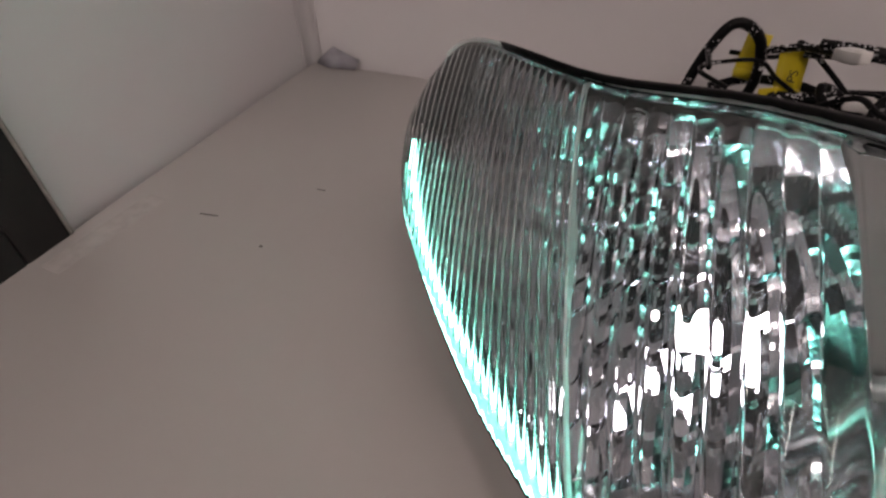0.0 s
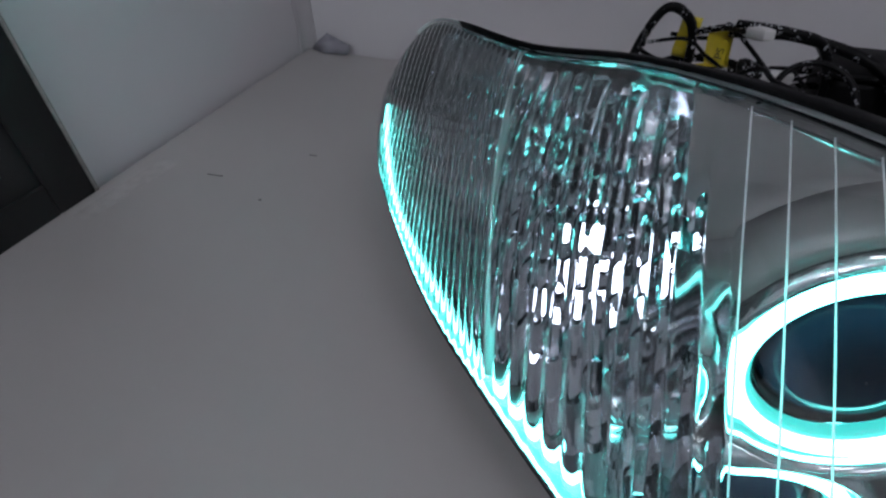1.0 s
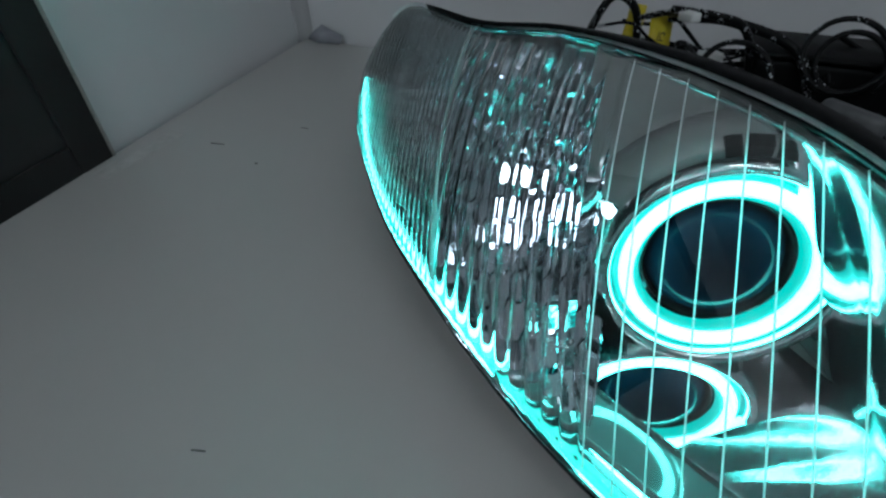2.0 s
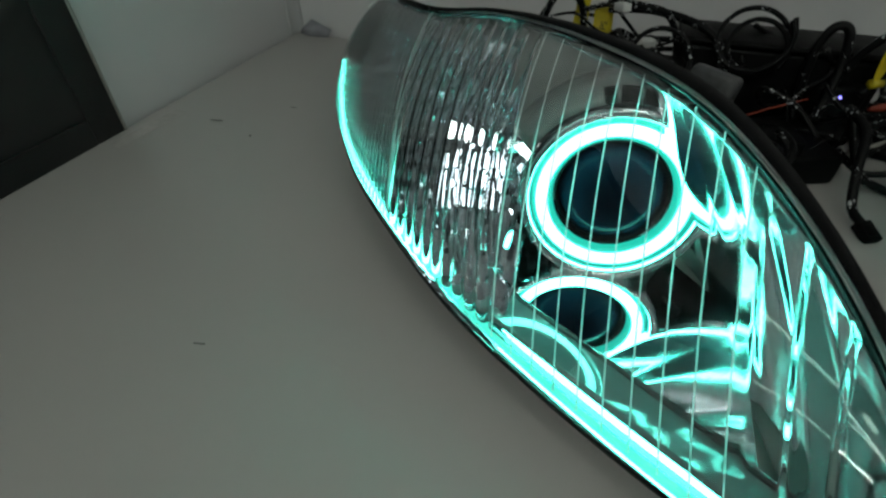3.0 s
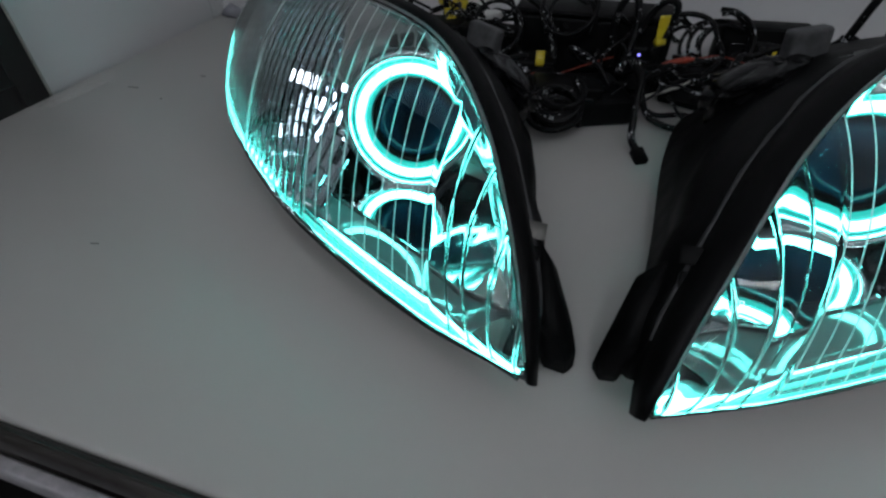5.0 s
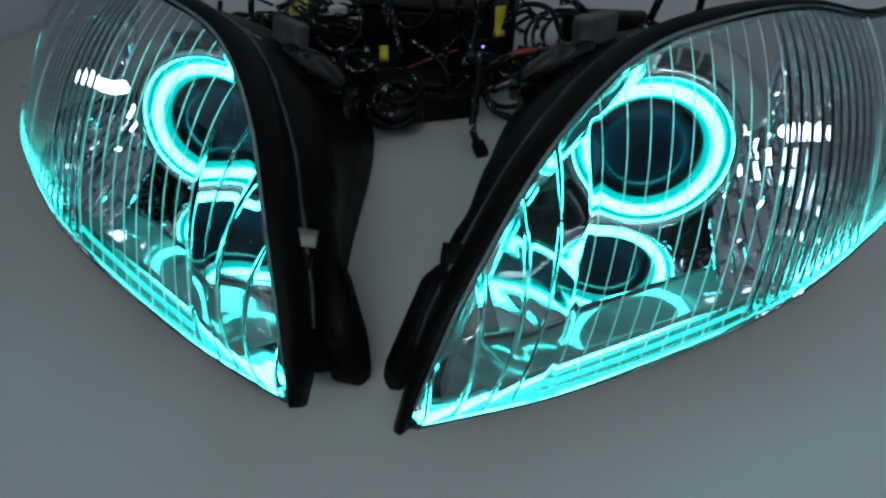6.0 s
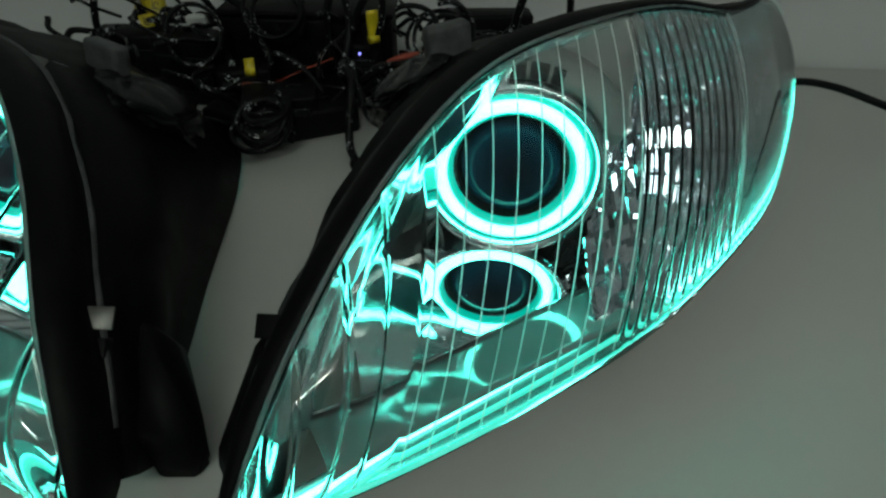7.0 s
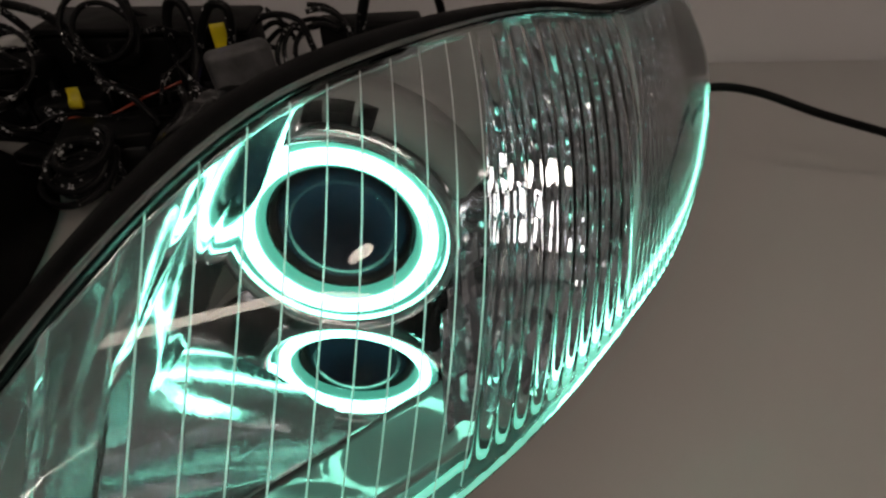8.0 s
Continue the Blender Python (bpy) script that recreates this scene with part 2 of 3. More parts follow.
part("top_rail", box((-0.3735, -0.55, 1.2), (-0.3627, 0.134, 1.3), 0.002), DARKWOOD, door)
part("panel", box((-0.3735, -0.552, 0.028), (-0.3645, 0.136, 1.202)), DOOR_PANEL, door)
part("edge_band", box((-0.3735, 0.1707, FLOOR_Z), (-0.3622, 0.1732, 1.3)), GREY_WOOD, door, "pale raw edge of the door")

# ---- headlights ----
END = -0.116
BOTTOM = [(0.348, -0.118, 0.046), (0.27, -0.0857, 0.038), (0.1885, -0.046, 0.0378), (0.1095, -0.0012, 0.044), (0.036, 0.0579, 0.0499), (-0.02, 0.1137, 0.0535), (-0.082, 0.199, 0.057), (-0.108, 0.250, 0.066), (END, 0.287, 0.086)]
TOP = [(0.348, -0.118, 0.046), (0.319, -0.054, 0.103), (0.280, 0.023, 0.1375), (0.227, 0.093, 0.160), (0.158, 0.145, 0.168), (0.084, 0.199, 0.163), (0.0113, 0.2412, 0.1484), (-0.0765, 0.319, 0.1342), (-0.104, 0.310, 0.113), (END, 0.287, 0.086)]
RIGHT = Matrix(((-0.99402, -0.07623, 0.07813, 0.74351), (-0.08251, 0.99333, -0.08056, 0.02432), (0.07147, 0.08653, 0.99368, -0.00856), (0, 0, 0, 1)))
RING_AT, RING_R, RING_YAW, RING_PITCH = Vector((0.1955, 0.107, 0.076)), 0.0528, radians(8.9), radians(9.75)


def at_x(line, x):
    for a, b in zip(line, line[1:]):
        if a.x >= x >= b.x:
            return a.lerp(b, (a.x - x) / max(1e-9, a.x - b.x))
    return line[-1].copy() if x < line[-1].x else line[0].copy()


LOW, HIGH = smooth_line(BOTTOM, 400), smooth_line(TOP, 400)


def shell(x, v, bulge=0.020):
    """The lens's outer face: x across the lamp, v from the lower edge to the upper. Its ribs lean a little outwards."""
    s = min(1, max(0, (0.348 - x) / (0.348 - END)))
    lean = 0.020 * min(1, 5 * s * (1 - s))
    b, t = at_x(LOW, x), at_x(HIGH, max(END, x - lean))
    span = t - b
    along = (at_x(LOW, x - 0.004) + at_x(HIGH, x - lean - 0.004)) - (at_x(LOW, x + 0.004) + at_x(HIGH, x - lean + 0.004))
    n = span.cross(along)
    n = n.normalized() if n.length > 1e-9 else Vector((0, -0.6, 0.8))
    if n.y > 0:
        n = -n
    k = min(1, max(0, (0.1 - x) / 0.15))
    amp = (bulge * (1 - k) + 0.32 * bulge * k) * min(1.0, span.length / 0.12)
    return b + span * v + n * amp * 4 * v * (1 - v), n


CLEAR_FROM, CLEAR_TO = 0.143, 0.276
RIB_PITCH, PRISM, MID_PITCH = 0.0140, 0.0155, 0.0098


def seam(v):
    """Where the finely fluted outer section ends."""
    return 0.040 - 0.018 * v


def flute(x, v):
    """Thickness of the lens: fluted outside, plain in the middle, wide prisms inside."""
    if x < seam(v):
        return 0.0024 + 0.0021 * abs(math.sin(math.pi * (x + 0.018 * v) / 0.0054))
    if x < CLEAR_FROM:
        u = ((CLEAR_FROM - x) / MID_PITCH) % 1
        return 0.0028 + 0.0003 * u + 0.0010 * math.sin(math.pi * u)
    if x < CLEAR_TO:
        return 0.0030
    return 0.0024 + 0.0029 * (((x - CLEAR_TO) / PRISM) % 1)


def xs():
    out = [0.3465]
    x = 0.3465
    while x > END + 0.0005:
        if x > CLEAR_TO:
            k = ((x - CLEAR_TO) / PRISM) % 1
            x -= 0.0006 if k < 0.05 else 0.0014
        elif x > CLEAR_FROM + 0.004:
            x -= 0.004
        else:
            x -= 0.0009
        out.append(x)
    out[-1] = END + 0.0002
    return out


def ring_frame():
    n = Vector((math.sin(RING_YAW) * math.cos(RING_PITCH), -math.cos(RING_YAW) * math.cos(RING_PITCH), math.sin(RING_PITCH)))
    e1 = Vector((0, 0, 1)).cross(n).normalized()
    return n, e1, n.cross(e1)


def turned(profile, steps=64, at=RING_AT):
    """A body of revolution about the projector's axis: profile of (radius, forward)."""
    n, e1, e2 = ring_frame()
    rows = []
    for r, f in profile:
        rows.append([at + n * f + (e1 * math.cos(2 * math.pi * k / steps) + e2 * math.sin(2 * math.pi * k / steps)) * r for k in range(steps)])
    return sheet(rows, True)


def headlight(mirrored):
    base = Vector((0.15, 0.10, 0.0))
    if mirrored:
        base = RIGHT @ base
        base.z = 0
    lamp = thing("headlight", base, "clear chrome car headlight with lit teal halo on the table", "headlight", "pair of headlights")

    def put(name, bm, mat, label="", smooth=True, parent=None):
        if mirrored:
            bm.transform(RIGHT)
            bmesh.ops.reverse_faces(bm, faces=bm.faces[:])
        ob = part(name, bm, mat, lamp, label, smooth)
        if parent is not None:
            ob.parent = parent
        return ob

    # lens
    cols = xs()
    nv = 28
    outer = [[shell(x, j / nv)[0] for j in range(nv + 1)] for x in cols]
    inner = []
    for x in cols:
        col = []
        for j in range(nv + 1):
            p, n = shell(x, j / nv)
            th = flute(x, j / nv)
            e = min(1, min(j, nv - j) / 2.0)
            col.append(p - n * (0.0032 + (th - 0.0032) * e))
        inner.append(col)
    bm = bmesh.new()
    vo = [[bm.verts.new(p) for p in r] for r in outer]
    vi = [[bm.verts.new(p) for p in r] for r in inner]
    for i in range(len(cols) - 1):
        for j in range(nv):
            bm.faces.new((vo[i][j], vo[i][j + 1], vo[i + 1][j + 1], vo[i + 1][j]))
            bm.faces.new((vi[i][j], vi[i + 1][j], vi[i + 1][j + 1], vi[i][j + 1]))
        bm.faces.new((vo[i][0], vo[i + 1][0], vi[i + 1][0], vi[i][0]))
        bm.faces.new((vo[i][nv], vi[i][nv], vi[i + 1][nv], vo[i + 1][nv]))
    for i in (0, len(cols) - 1):
        for j in range(nv):
            f = (vo[i][j], vi[i][j], vi[i][j + 1], vo[i][j + 1])
            bm.faces.new(f if i == 0 else tuple(reversed(f)))
    bmesh.ops.recalc_face_normals(bm, faces=bm.faces[:])
    lens = put("lens", bm, GLASS, "clear polycarbonate lens with vertical flutes")
    lens.visible_shadow = False

    # thin moulded ribs on the clear middle part
    x = CLEAR_FROM + 0.002
    while x < CLEAR_TO + 0.004:
        line = []
        for k in range(25):
            p, n = shell(x, 0.03 + 0.94 * k / 24)
            line.append(p - n * 0.0036)
        put("rib", tube(line, 0.00037, 6), RIB, parent=lens)
        x += RIB_PITCH
    rows = []
    for k in range(25):
        p, n = shell(seam(0.05 + 0.93 * k / 24), 0.05 + 0.93 * k / 24)
        rows.append([p - n * 0.0040, p - n * 0.0085])
    put("divider", solid(sheet(rows), 0.0009), DIVIDER, "thin pale divider behind the lens", False, lens)

    edge = [p + Vector((0, -0.0012, 0.0012)) for p in HIGH[6:-60:4]]
    put("lens_edge", tube(edge, 0.0013, 6), RIB, parent=lens)

    # rim flange along the upper and inner edge
    hi = HIGH[::8] + [HIGH[-1]]
    mid = Vector((0.14, 0.09, 0.10))
    face = Vector((0, -0.6, 0.8))
    away = Vector((0.08, 0.72, -0.68)).normalized()

    def outward(p):
        d = p - mid
        d = d - face * d.dot(face)
        return d.normalized()
    rows = []
    def wide(p):
        return (0.45 + 0.55 * min(1, max(0, (p.x - 0.08) / 0.16))) * min(1, max(0.03, (p.x + 0.078) / 0.05)) * min(1, max(0.2, (0.352 - p.x) / 0.022))
    for grow, back in ((-0.002, 0.004), (-0.0005, 0.0005), (0.004, -0.001), (0.0125, 0.004), (0.0140, 0.010), (0.0135, 0.024), (0.009, 0.026)):
        rows.append([p + outward(p) * grow * wide(p) + away * back * min(1, wide(p) * 2) for p in hi if p.x > -0.066])
    put("rim", solid(sheet(rows), 0.002), BLACK, "black flange round the lens")
    bead = [p + outward(p) * 0.0158 * wide(p) + away * 0.0225 + Vector((noise.noise(p * 90), noise.noise(p * 70), noise.noise(p * 80))) * 0.0018 for p in hi[3:-16]]
    put("seal_bead", tube(bead, 0.0020, 7), RUBBER, "grey smeared sealant bead")
    # body: from the flange down to the table
    foot = smooth_line([(0.340, -0.078, 0.004), (0.331, -0.008, 0.004), (0.318, 0.070, 0.004), (0.299, 0.198, 0.004), (0.268, 0.281, 0.004), (0.185, 0.345, 0.004), (0.060, 0.365, 0.004), (-0.080, 0.325, 0.004)], len(hi))
    rows = []
    for k in range(9):
        t = k / 8
        row = []
        for h, f in list(zip(hi, foot))[1:]:
            h = h + outward(h) * 0.010 * wide(h) + away * (0.003 + 0.023 * min(1, wide(h) * 2))
            out = math.sin(math.pi * min(1, t * 1.15)) * 0.012
            q = h.lerp(f, t ** 0.8)
            q.z = f.z + (h.z - 0.014 * min(1, 6 * t) - f.z) * (1 - t ** 1.8)
            q += Vector((0.6, 0.5, 0.0)) * out
            q += Vector((noise.noise(q * 22), noise.noise(q * 25 + Vector((5, 0, 0))), noise.noise(q * 20))) * 0.006 * math.sin(math.pi * t)
            row.append(q)
        rows.append(row)
    housing = put("housing", solid(sheet(rows), 0.002), BLACK, "matt black plastic housing")
    # underside, tucked behind the lower edge
    lo = LOW[::8] + [LOW[-1]]
    def tip(p):
        return min(1, max(0.12, (0.348 - p.x) / 0.07))
    rows = []
    for ins, dz in ((0.0, -0.0012), (0.003, -0.010), (0.016, -0.022), (0.045, -0.05)):
        rows.append([Vector((p.x + 0.42 * ins * tip(p), p.y + 0.9 * ins * tip(p), max(0.003, p.z + dz * tip(p)))) for p in lo])
    put("underside", solid(sheet(rows), 0.0015), BLACK, parent=housing)

    # fixing leg, clip, catch and bracket
    bm = bmesh.new()
    for p in ((0.330, -0.010, 0.066), (0.338, -0.022, 0.070), (0.333, 0.004, 0.012), (0.350, -0.020, 0.050), (0.361, -0.050, 0.026), (0.366, -0.064, 0.018), (0.367, -0.068, 0.006), (0.362, -0.076, 0.004), (0.358, -0.074, 0.020), (0.353, -0.080, 0.012), (0.345, -0.070, 0.045), (0.350, -0.030, 0.004)):
        bm.verts.new(p)
    for v in bm.verts:
        if v.co.x > 0.354 and not mirrored:
            v.co.x += 0.008
    bmesh.ops.convex_hull(bm, input=bm.verts[:])
    bmesh.ops.bevel(bm, geom=bm.edges[:], offset=0.0012, segments=2, affect="EDGES", clamp_overlap=True)
    put("fixing_leg", bm, BLACK, parent=housing)
    turn = Euler((radians(35), radians(8), radians(8))).to_matrix().to_4x4()
    bm = box((-0.008, -0.0060, -0.0008), (0.008, 0.0055, 0.0008), 0.0006)
    for v in bm.verts:
        v.co.z -= 9.0 * max(0, v.co.x) ** 2
    bm.transform(Matrix.Translation((0.3315, -0.0365, 0.0935)) @ turn)
    put("clip", bm, BLACK if mirrored else METAL, "black clip" if mirrored else "bent bare metal clip", parent=housing)
    bm = box((-0.002, -0.007, -0.006), (0.009, 0.003, 0.002), 0.001)
    bm.transform(Matrix.Translation((0.3285, -0.046, 0.0845)) @ turn)
    put("catch", bm, BLACK, parent=housing)
    bm = bmesh.new()
    for p in ((0.225, 0.150, 0.128), (0.262, 0.118, 0.118), (0.290, 0.150, 0.090), (0.286, 0.196, 0.080), (0.246, 0.225, 0.088), (0.214, 0.204, 0.112), (0.250, 0.165, 0.126), (0.25, 0.17, 0.05), (0.285, 0.175, 0.05), (0.225, 0.2, 0.06)):
        bm.verts.new(p)
    bmesh.ops.convex_hull(bm, input=bm.verts[:])
    bmesh.ops.bevel(bm, geom=bm.edges[:], offset=0.006, segments=2, affect="EDGES")
    bmesh.ops.subdivide_edges(bm, edges=bm.edges[:], cuts=2, use_grid_fill=True)
    for v in bm.verts:
        v.co += Vector((noise.noise(v.co * 90), noise.noise(v.co * 95 + Vector((3, 1, 0))), noise.noise(v.co * 85))) * 0.0035 + Vector((0.012, 0.000, 0.007))
    put("rear_cover", bm, FILM, "crumpled glossy black tape over the rear cover", parent=housing)
    bm = box((-0.017, -0.007, -0.055), (0.017, 0.007, 0.014), 0.004, 3)
    bm.transform(Matrix.Translation((0.243, 0.176, 0.134)) @ Euler((radians(-12), radians(6), radians(-24))).to_matrix().to_4x4())
    put("bracket", bm, RUBBER, "upright dark grey fixing bracket", parent=housing)

    # halo ring, projector, shroud
    n, e1, e2 = ring_frame()

    def circle(r, f, k=72):
        return [RING_AT + n * f + (e1 * math.cos(2 * math.pi * i / k) + e2 * math.sin(2 * math.pi * i / k)) * r for i in range(k)]
    halo = put("halo", tube(circle(0.0490, 0.0025), 0.0040, 14, True), HALO_CORE, "lit teal-white halo ring")
    # Diffuser ring carries the halo's bloom as emission of its own.
    put("halo_diffuser", turned([(0.0410, -0.005), (0.0416, -0.001), (0.0430, 0.0010), (0.0548, 0.0010), (0.0557, 0.0000), (0.0566, -0.003)]), HALO_BLOOM, "halo diffuser, its teal emission standing in for bloom", parent=halo)
    put("shroud", turned([(0.0568, -0.004), (0.0574, 0.004), (0.0592, 0.009), (0.0636, 0.010), (0.0665, -0.002), (0.0685, -0.012), (0.0730, -0.022), (0.0785, -0.030)]), SOFT_CHROME, "chrome projector shroud")
    put("projector_lens", turned([(0.0374, -0.012), (0.0365, -0.010), (0.033, -0.004), (0.026, 0.002), (0.016, 0.006), (0.006, 0.0078), (0.0005, 0.0080)]), VIOLET_BLACK, "dark glossy projector lens")
    put("projector_cup", turned([(0.038, -0.012), (0.039, -0.004), (0.040, -0.012), (0.038, -0.05), (0.0005, -0.055)]), BLACK)

    # pale panel over the projector, with its dark windows
    def fan(profile, a0, a1, steps):
        rows = []
        for r, f in profile:
            rows.append([RING_AT + n * f + (e1 * math.cos(radians(a0 + (a1 - a0) * k / steps)) + e2 * math.sin(radians(a0 + (a1 - a0) * k / steps))) * r for k in range(steps + 1)])
        return sheet(rows)
    upper = put("upper_panel", solid(fan([(0.0668, 0.004), (0.0720, 0.003), (0.0790, -0.005), (0.0840, -0.014)], 64, 152, 24), 0.0015), SATIN, "pale satin panel over the projector")
    for a0, a1 in ((66, 72), (74, 84), (86, 95), (97, 103)):
        put("window", solid(fan([(0.0676, 0.0062), (0.0722, 0.0052), (0.0765, 0.0008)], a0 + 2, a1 + 2, 4), 0.001), BLACK, "", False, upper)

    # mirror floor under the projector
    def floor_z(x, y):
        s = (0.52 * (x - 0.2) + y - 0.0158) / 1.1267
        return 0.0250 + 0.025 * (x - 0.2 - 0.461 * s) - 0.105 * s
    front = [Vector((0.30, -0.0380, 0)), Vector((0.276, -0.0240, 0)), Vector((0.2, 0.0158, 0)), Vector((0.1, 0.0700, 0)), Vector((0.045, 0.100, 0))]
    back = [Vector((0.31, 0.06, 0)), Vector((0.29, 0.09, 0)), Vector((0.22, 0.170, 0)), Vector((0.13, 0.195, 0)), Vector((0.06, 0.195, 0))]
    rows = [[f.lerp(b, k / 6) for k in range(7)] for f, b in zip(front, back)]
    for r in rows:
        for p in r:
            p.z = floor_z(p.x, p.y) - 0.001
    put("mirror_floor", solid(sheet(rows), 0.002), MIRROR, "mirror-bright chrome floor plate", False)
    # step tucked under the floor plate, and the tilted mirror panel in front of it, level along the lamp and slightly domed
    def panel(x, q):
        """q: metres in front of the plate's foot line."""
        return Vector((x - 0.461 * q, 0.0155 - 0.52 * (x - 0.2) - 0.887 * q, 0.0195 + TILT * q - DOME * q * q))
    TILT, DOME = 0.53, 1.7
    rise, rows = [], []
    for k in range(15):
        x = 0.325 - 0.212 * k / 14
        f = front[0].lerp(front[-1], (0.30 - x) / 0.255)
        t = Vector((f.x, f.y, floor_z(f.x, f.y) - 0.0015))
        b = panel(x, 0.0)
        rise.append([t.lerp(b, j / 3) for j in range(4)])
        rows.append([panel(x, 0.041 * j / 8) for j in range(9)])
    put("riser", solid(sheet(rise), 0.0012), SMOKED, "smoky chrome step under the floor plate", False)
    put("lower_panel", solid(sheet(rows), 0.0012), SMOKY_PANEL, "smoky mirror panel above the strip light")
    # chrome wall on the inner side: broad upright panels with fine level ridges, carried on behind the projector
    rows = []
    cells, per = 11, 7
    sill = smooth_line([(0.339, -0.107, 0.0405), (0.331, -0.092, 0.027), (0.322, -0.054, 0.0165), (0.302, 0.030, 0.012), (0.272, 0.120, 0.011), (0.230, 0.170, 0.010), (0.150, 0.200, 0.010), (0.085, 0.222, 0.012)], cells * per)
    for i in range(cells * per):
        c, u = divmod(i, per)
        u /= per - 1
        t = i / (cells * per - 1)
        a, b = sill[i], at_x(HIGH, 0.340 - 0.265 * t)
        b = b - outward(b) * 0.006 + away * 0.007
        col = []
        for k in range(49):
            v = k / 48
            q = a.lerp(b, v)
            q += Vector((0.7, 0.5, -0.2)) * 0.009 * math.sin(math.pi * v) + Vector((-0.8, -0.3, 0.2)) * (0.0006 * math.sin(math.pi * u) + 0.0020 * (u - 0.5) * min(1, 5 * v * (1 - v)))
            if 0.25 < v < 0.62 and c < 5:
                q += Vector((-0.8, -0.3, 0.2)) * 0.00016 * (k % 2)
            col.append(q)
        rows.append(col)
    put("inner_wall", solid(sheet(rows), 0.0012), SOFT_CHROME, "chrome wall on the inner side, in broad upright facets")
    rows = []
    for k in range(25):
        a = radians(66 + 86 * k / 24)
        p = RING_AT + n * -0.0135 + (e1 * math.cos(a) + e2 * math.sin(a)) * 0.0835
        b = at_x(HIGH, min(0.262, max(0.085, p.x + 0.25 * (p.x - RING_AT.x))))
        b = b - outward(b) * 0.003 + away * 0.007
        rows.append([p.lerp(b, v / 4) + away * 0.004 * math.sin(math.pi * v / 4) for v in range(5)])
    put("hood_panel", solid(sheet(rows), 0.0012), SATIN, "pale satin panel under the lens's upper edge")
    # strip light along the lower edge, its softer second line, and the tray that it stands in
    line = smooth_line([(0.341, -0.109, 0.0415), (0.322, -0.095, 0.037), (0.2827, -0.0716, 0.0330), (0.2, -0.025, 0.0265), (0.12, 0.020, 0.030), (0.055, 0.060, 0.040), (0.0, 0.113, 0.046), (-0.055, 0.178, 0.052), (-0.088, 0.236, 0.065), (-0.1005, 0.268, 0.080)], 76)
    strip = put("strip_light", tube(line, 0.0019, 8, taper=lambda t: min(1, 0.35 + (1 - t) / 0.10)), STRIP_GLOW, "lit teal light strip along the lower edge")
    line2 = [p.lerp(at_x(LOW, p.x), 0.42) + Vector((0, 0, -0.002)) for p in line]
    put("strip_diffuser", tube(line2, 0.0017, 8), STRIP_SOFT, "softer second line of the light strip", parent=strip)
    rows = []
    for p in line:
        e = at_x(LOW, p.x)
        # Lip added higher at the outer end to block strip light from the reflector.
        lip = 0.0010 + 0.0110 * min(1, max(0, (0.09 - p.x) / 0.05))
        rows.append([p + Vector((0.0032, 0.0060, lip - 0.003)), p + Vector((0.002, 0.0050, -0.004)), p.lerp(e, 0.35) + Vector((0, 0, -0.0075)), p.lerp(e, 0.7) + Vector((0, 0, -0.0065)), p.lerp(e, 0.97) + Vector((0, 0, -0.003))])
    put("light_tray", solid(sheet(rows), 0.001), TRAY)

    # faceted chrome reflector behind everything
    rows = []
    pitch = 0.0128
    cols = []
    x = 0.338
    while x > -0.098:
        cols += [x, x - pitch * 0.33, x - pitch * 0.67, x - pitch + 0.0004]
        x -= pitch
    for x in cols:
        cell = math.floor((0.338 - x) / pitch + 1e-6)
        u = (0.338 - x) / pitch - cell
        if x > 0.150:
            continue
        col = []
        for j in range(73):
            p, nn = shell(x, 0.03 + 0.94 * j / 72, 0.012)
            band = (j + 3 * (cell % 2)) // 6
            w = ((j + 3 * (cell % 2)) % 6) / 6
            d = 0.022 + 0.050 * math.sin(math.pi * j / 72) * min(1, max(0.1, (0.348 - x) / 0.12))
            d += 0.0022 * math.sin(math.pi * u) + 0.0014 * u * (1 if noise.noise((cell * 1.7, band * 2.3, 0)) > 0 else -1)
            d += 0.0042 * (w - 0.5) * noise.noise((cell * 0.93, band * 1.37, 4.0)) + 0.0007 * math.sin(math.pi * w)
            q = p + Vector((0.08, 0.80, -0.60)).normalized() * d
            q.z = max(0.014, q.z)
            col.append(q)
        rows.append(col)
    bm = sheet(rows)
    kill = []
    for f in bm.faces:
        c = f.calc_center_median() - RING_AT
        if (c - n * c.dot(n)).length < 0.0685 or f.calc_center_median().z < floor_z(f.calc_center_median().x, f.calc_center_median().y) - 0.006:
            kill.append(f)
    bmesh.ops.delete(bm, geom=kill, context="FACES")
    reflector = put("reflector", solid(bm, 0.0012), FACETS, "faceted chrome reflector", False)
    # skirt from the reflector's lower edge down to the floor plate
    rows = []
    for k in range(41):
        p, nn = shell(0.150 - 0.240 * k / 40, 0.03, 0.012)
        p = p + Vector((0.08, 0.80, -0.60)).normalized() * 0.0235
        d = Vector((p.x + 0.002, p.y + 0.006, max(0.006, min(p.z - 0.002, floor_z(p.x, p.y) - 0.004))))
        rows.append([p.lerp(d, j / 4) for j in range(5)])
    put("skirt", solid(sheet(rows), 0.0010), FACETS, parent=reflector)
    bulb_at = Vector((0.070, 0.1475, 0.083))
    put("bulb", tube([bulb_at + Vector((0, 0.012, -0.004)), bulb_at, bulb_at + Vector((0, -0.010, 0.007))], 0.0058, 14), BULB, "bright white LED bulb", parent=reflector)
    return lamp


left_lamp = headlight(False)
right_lamp = headlight(True)

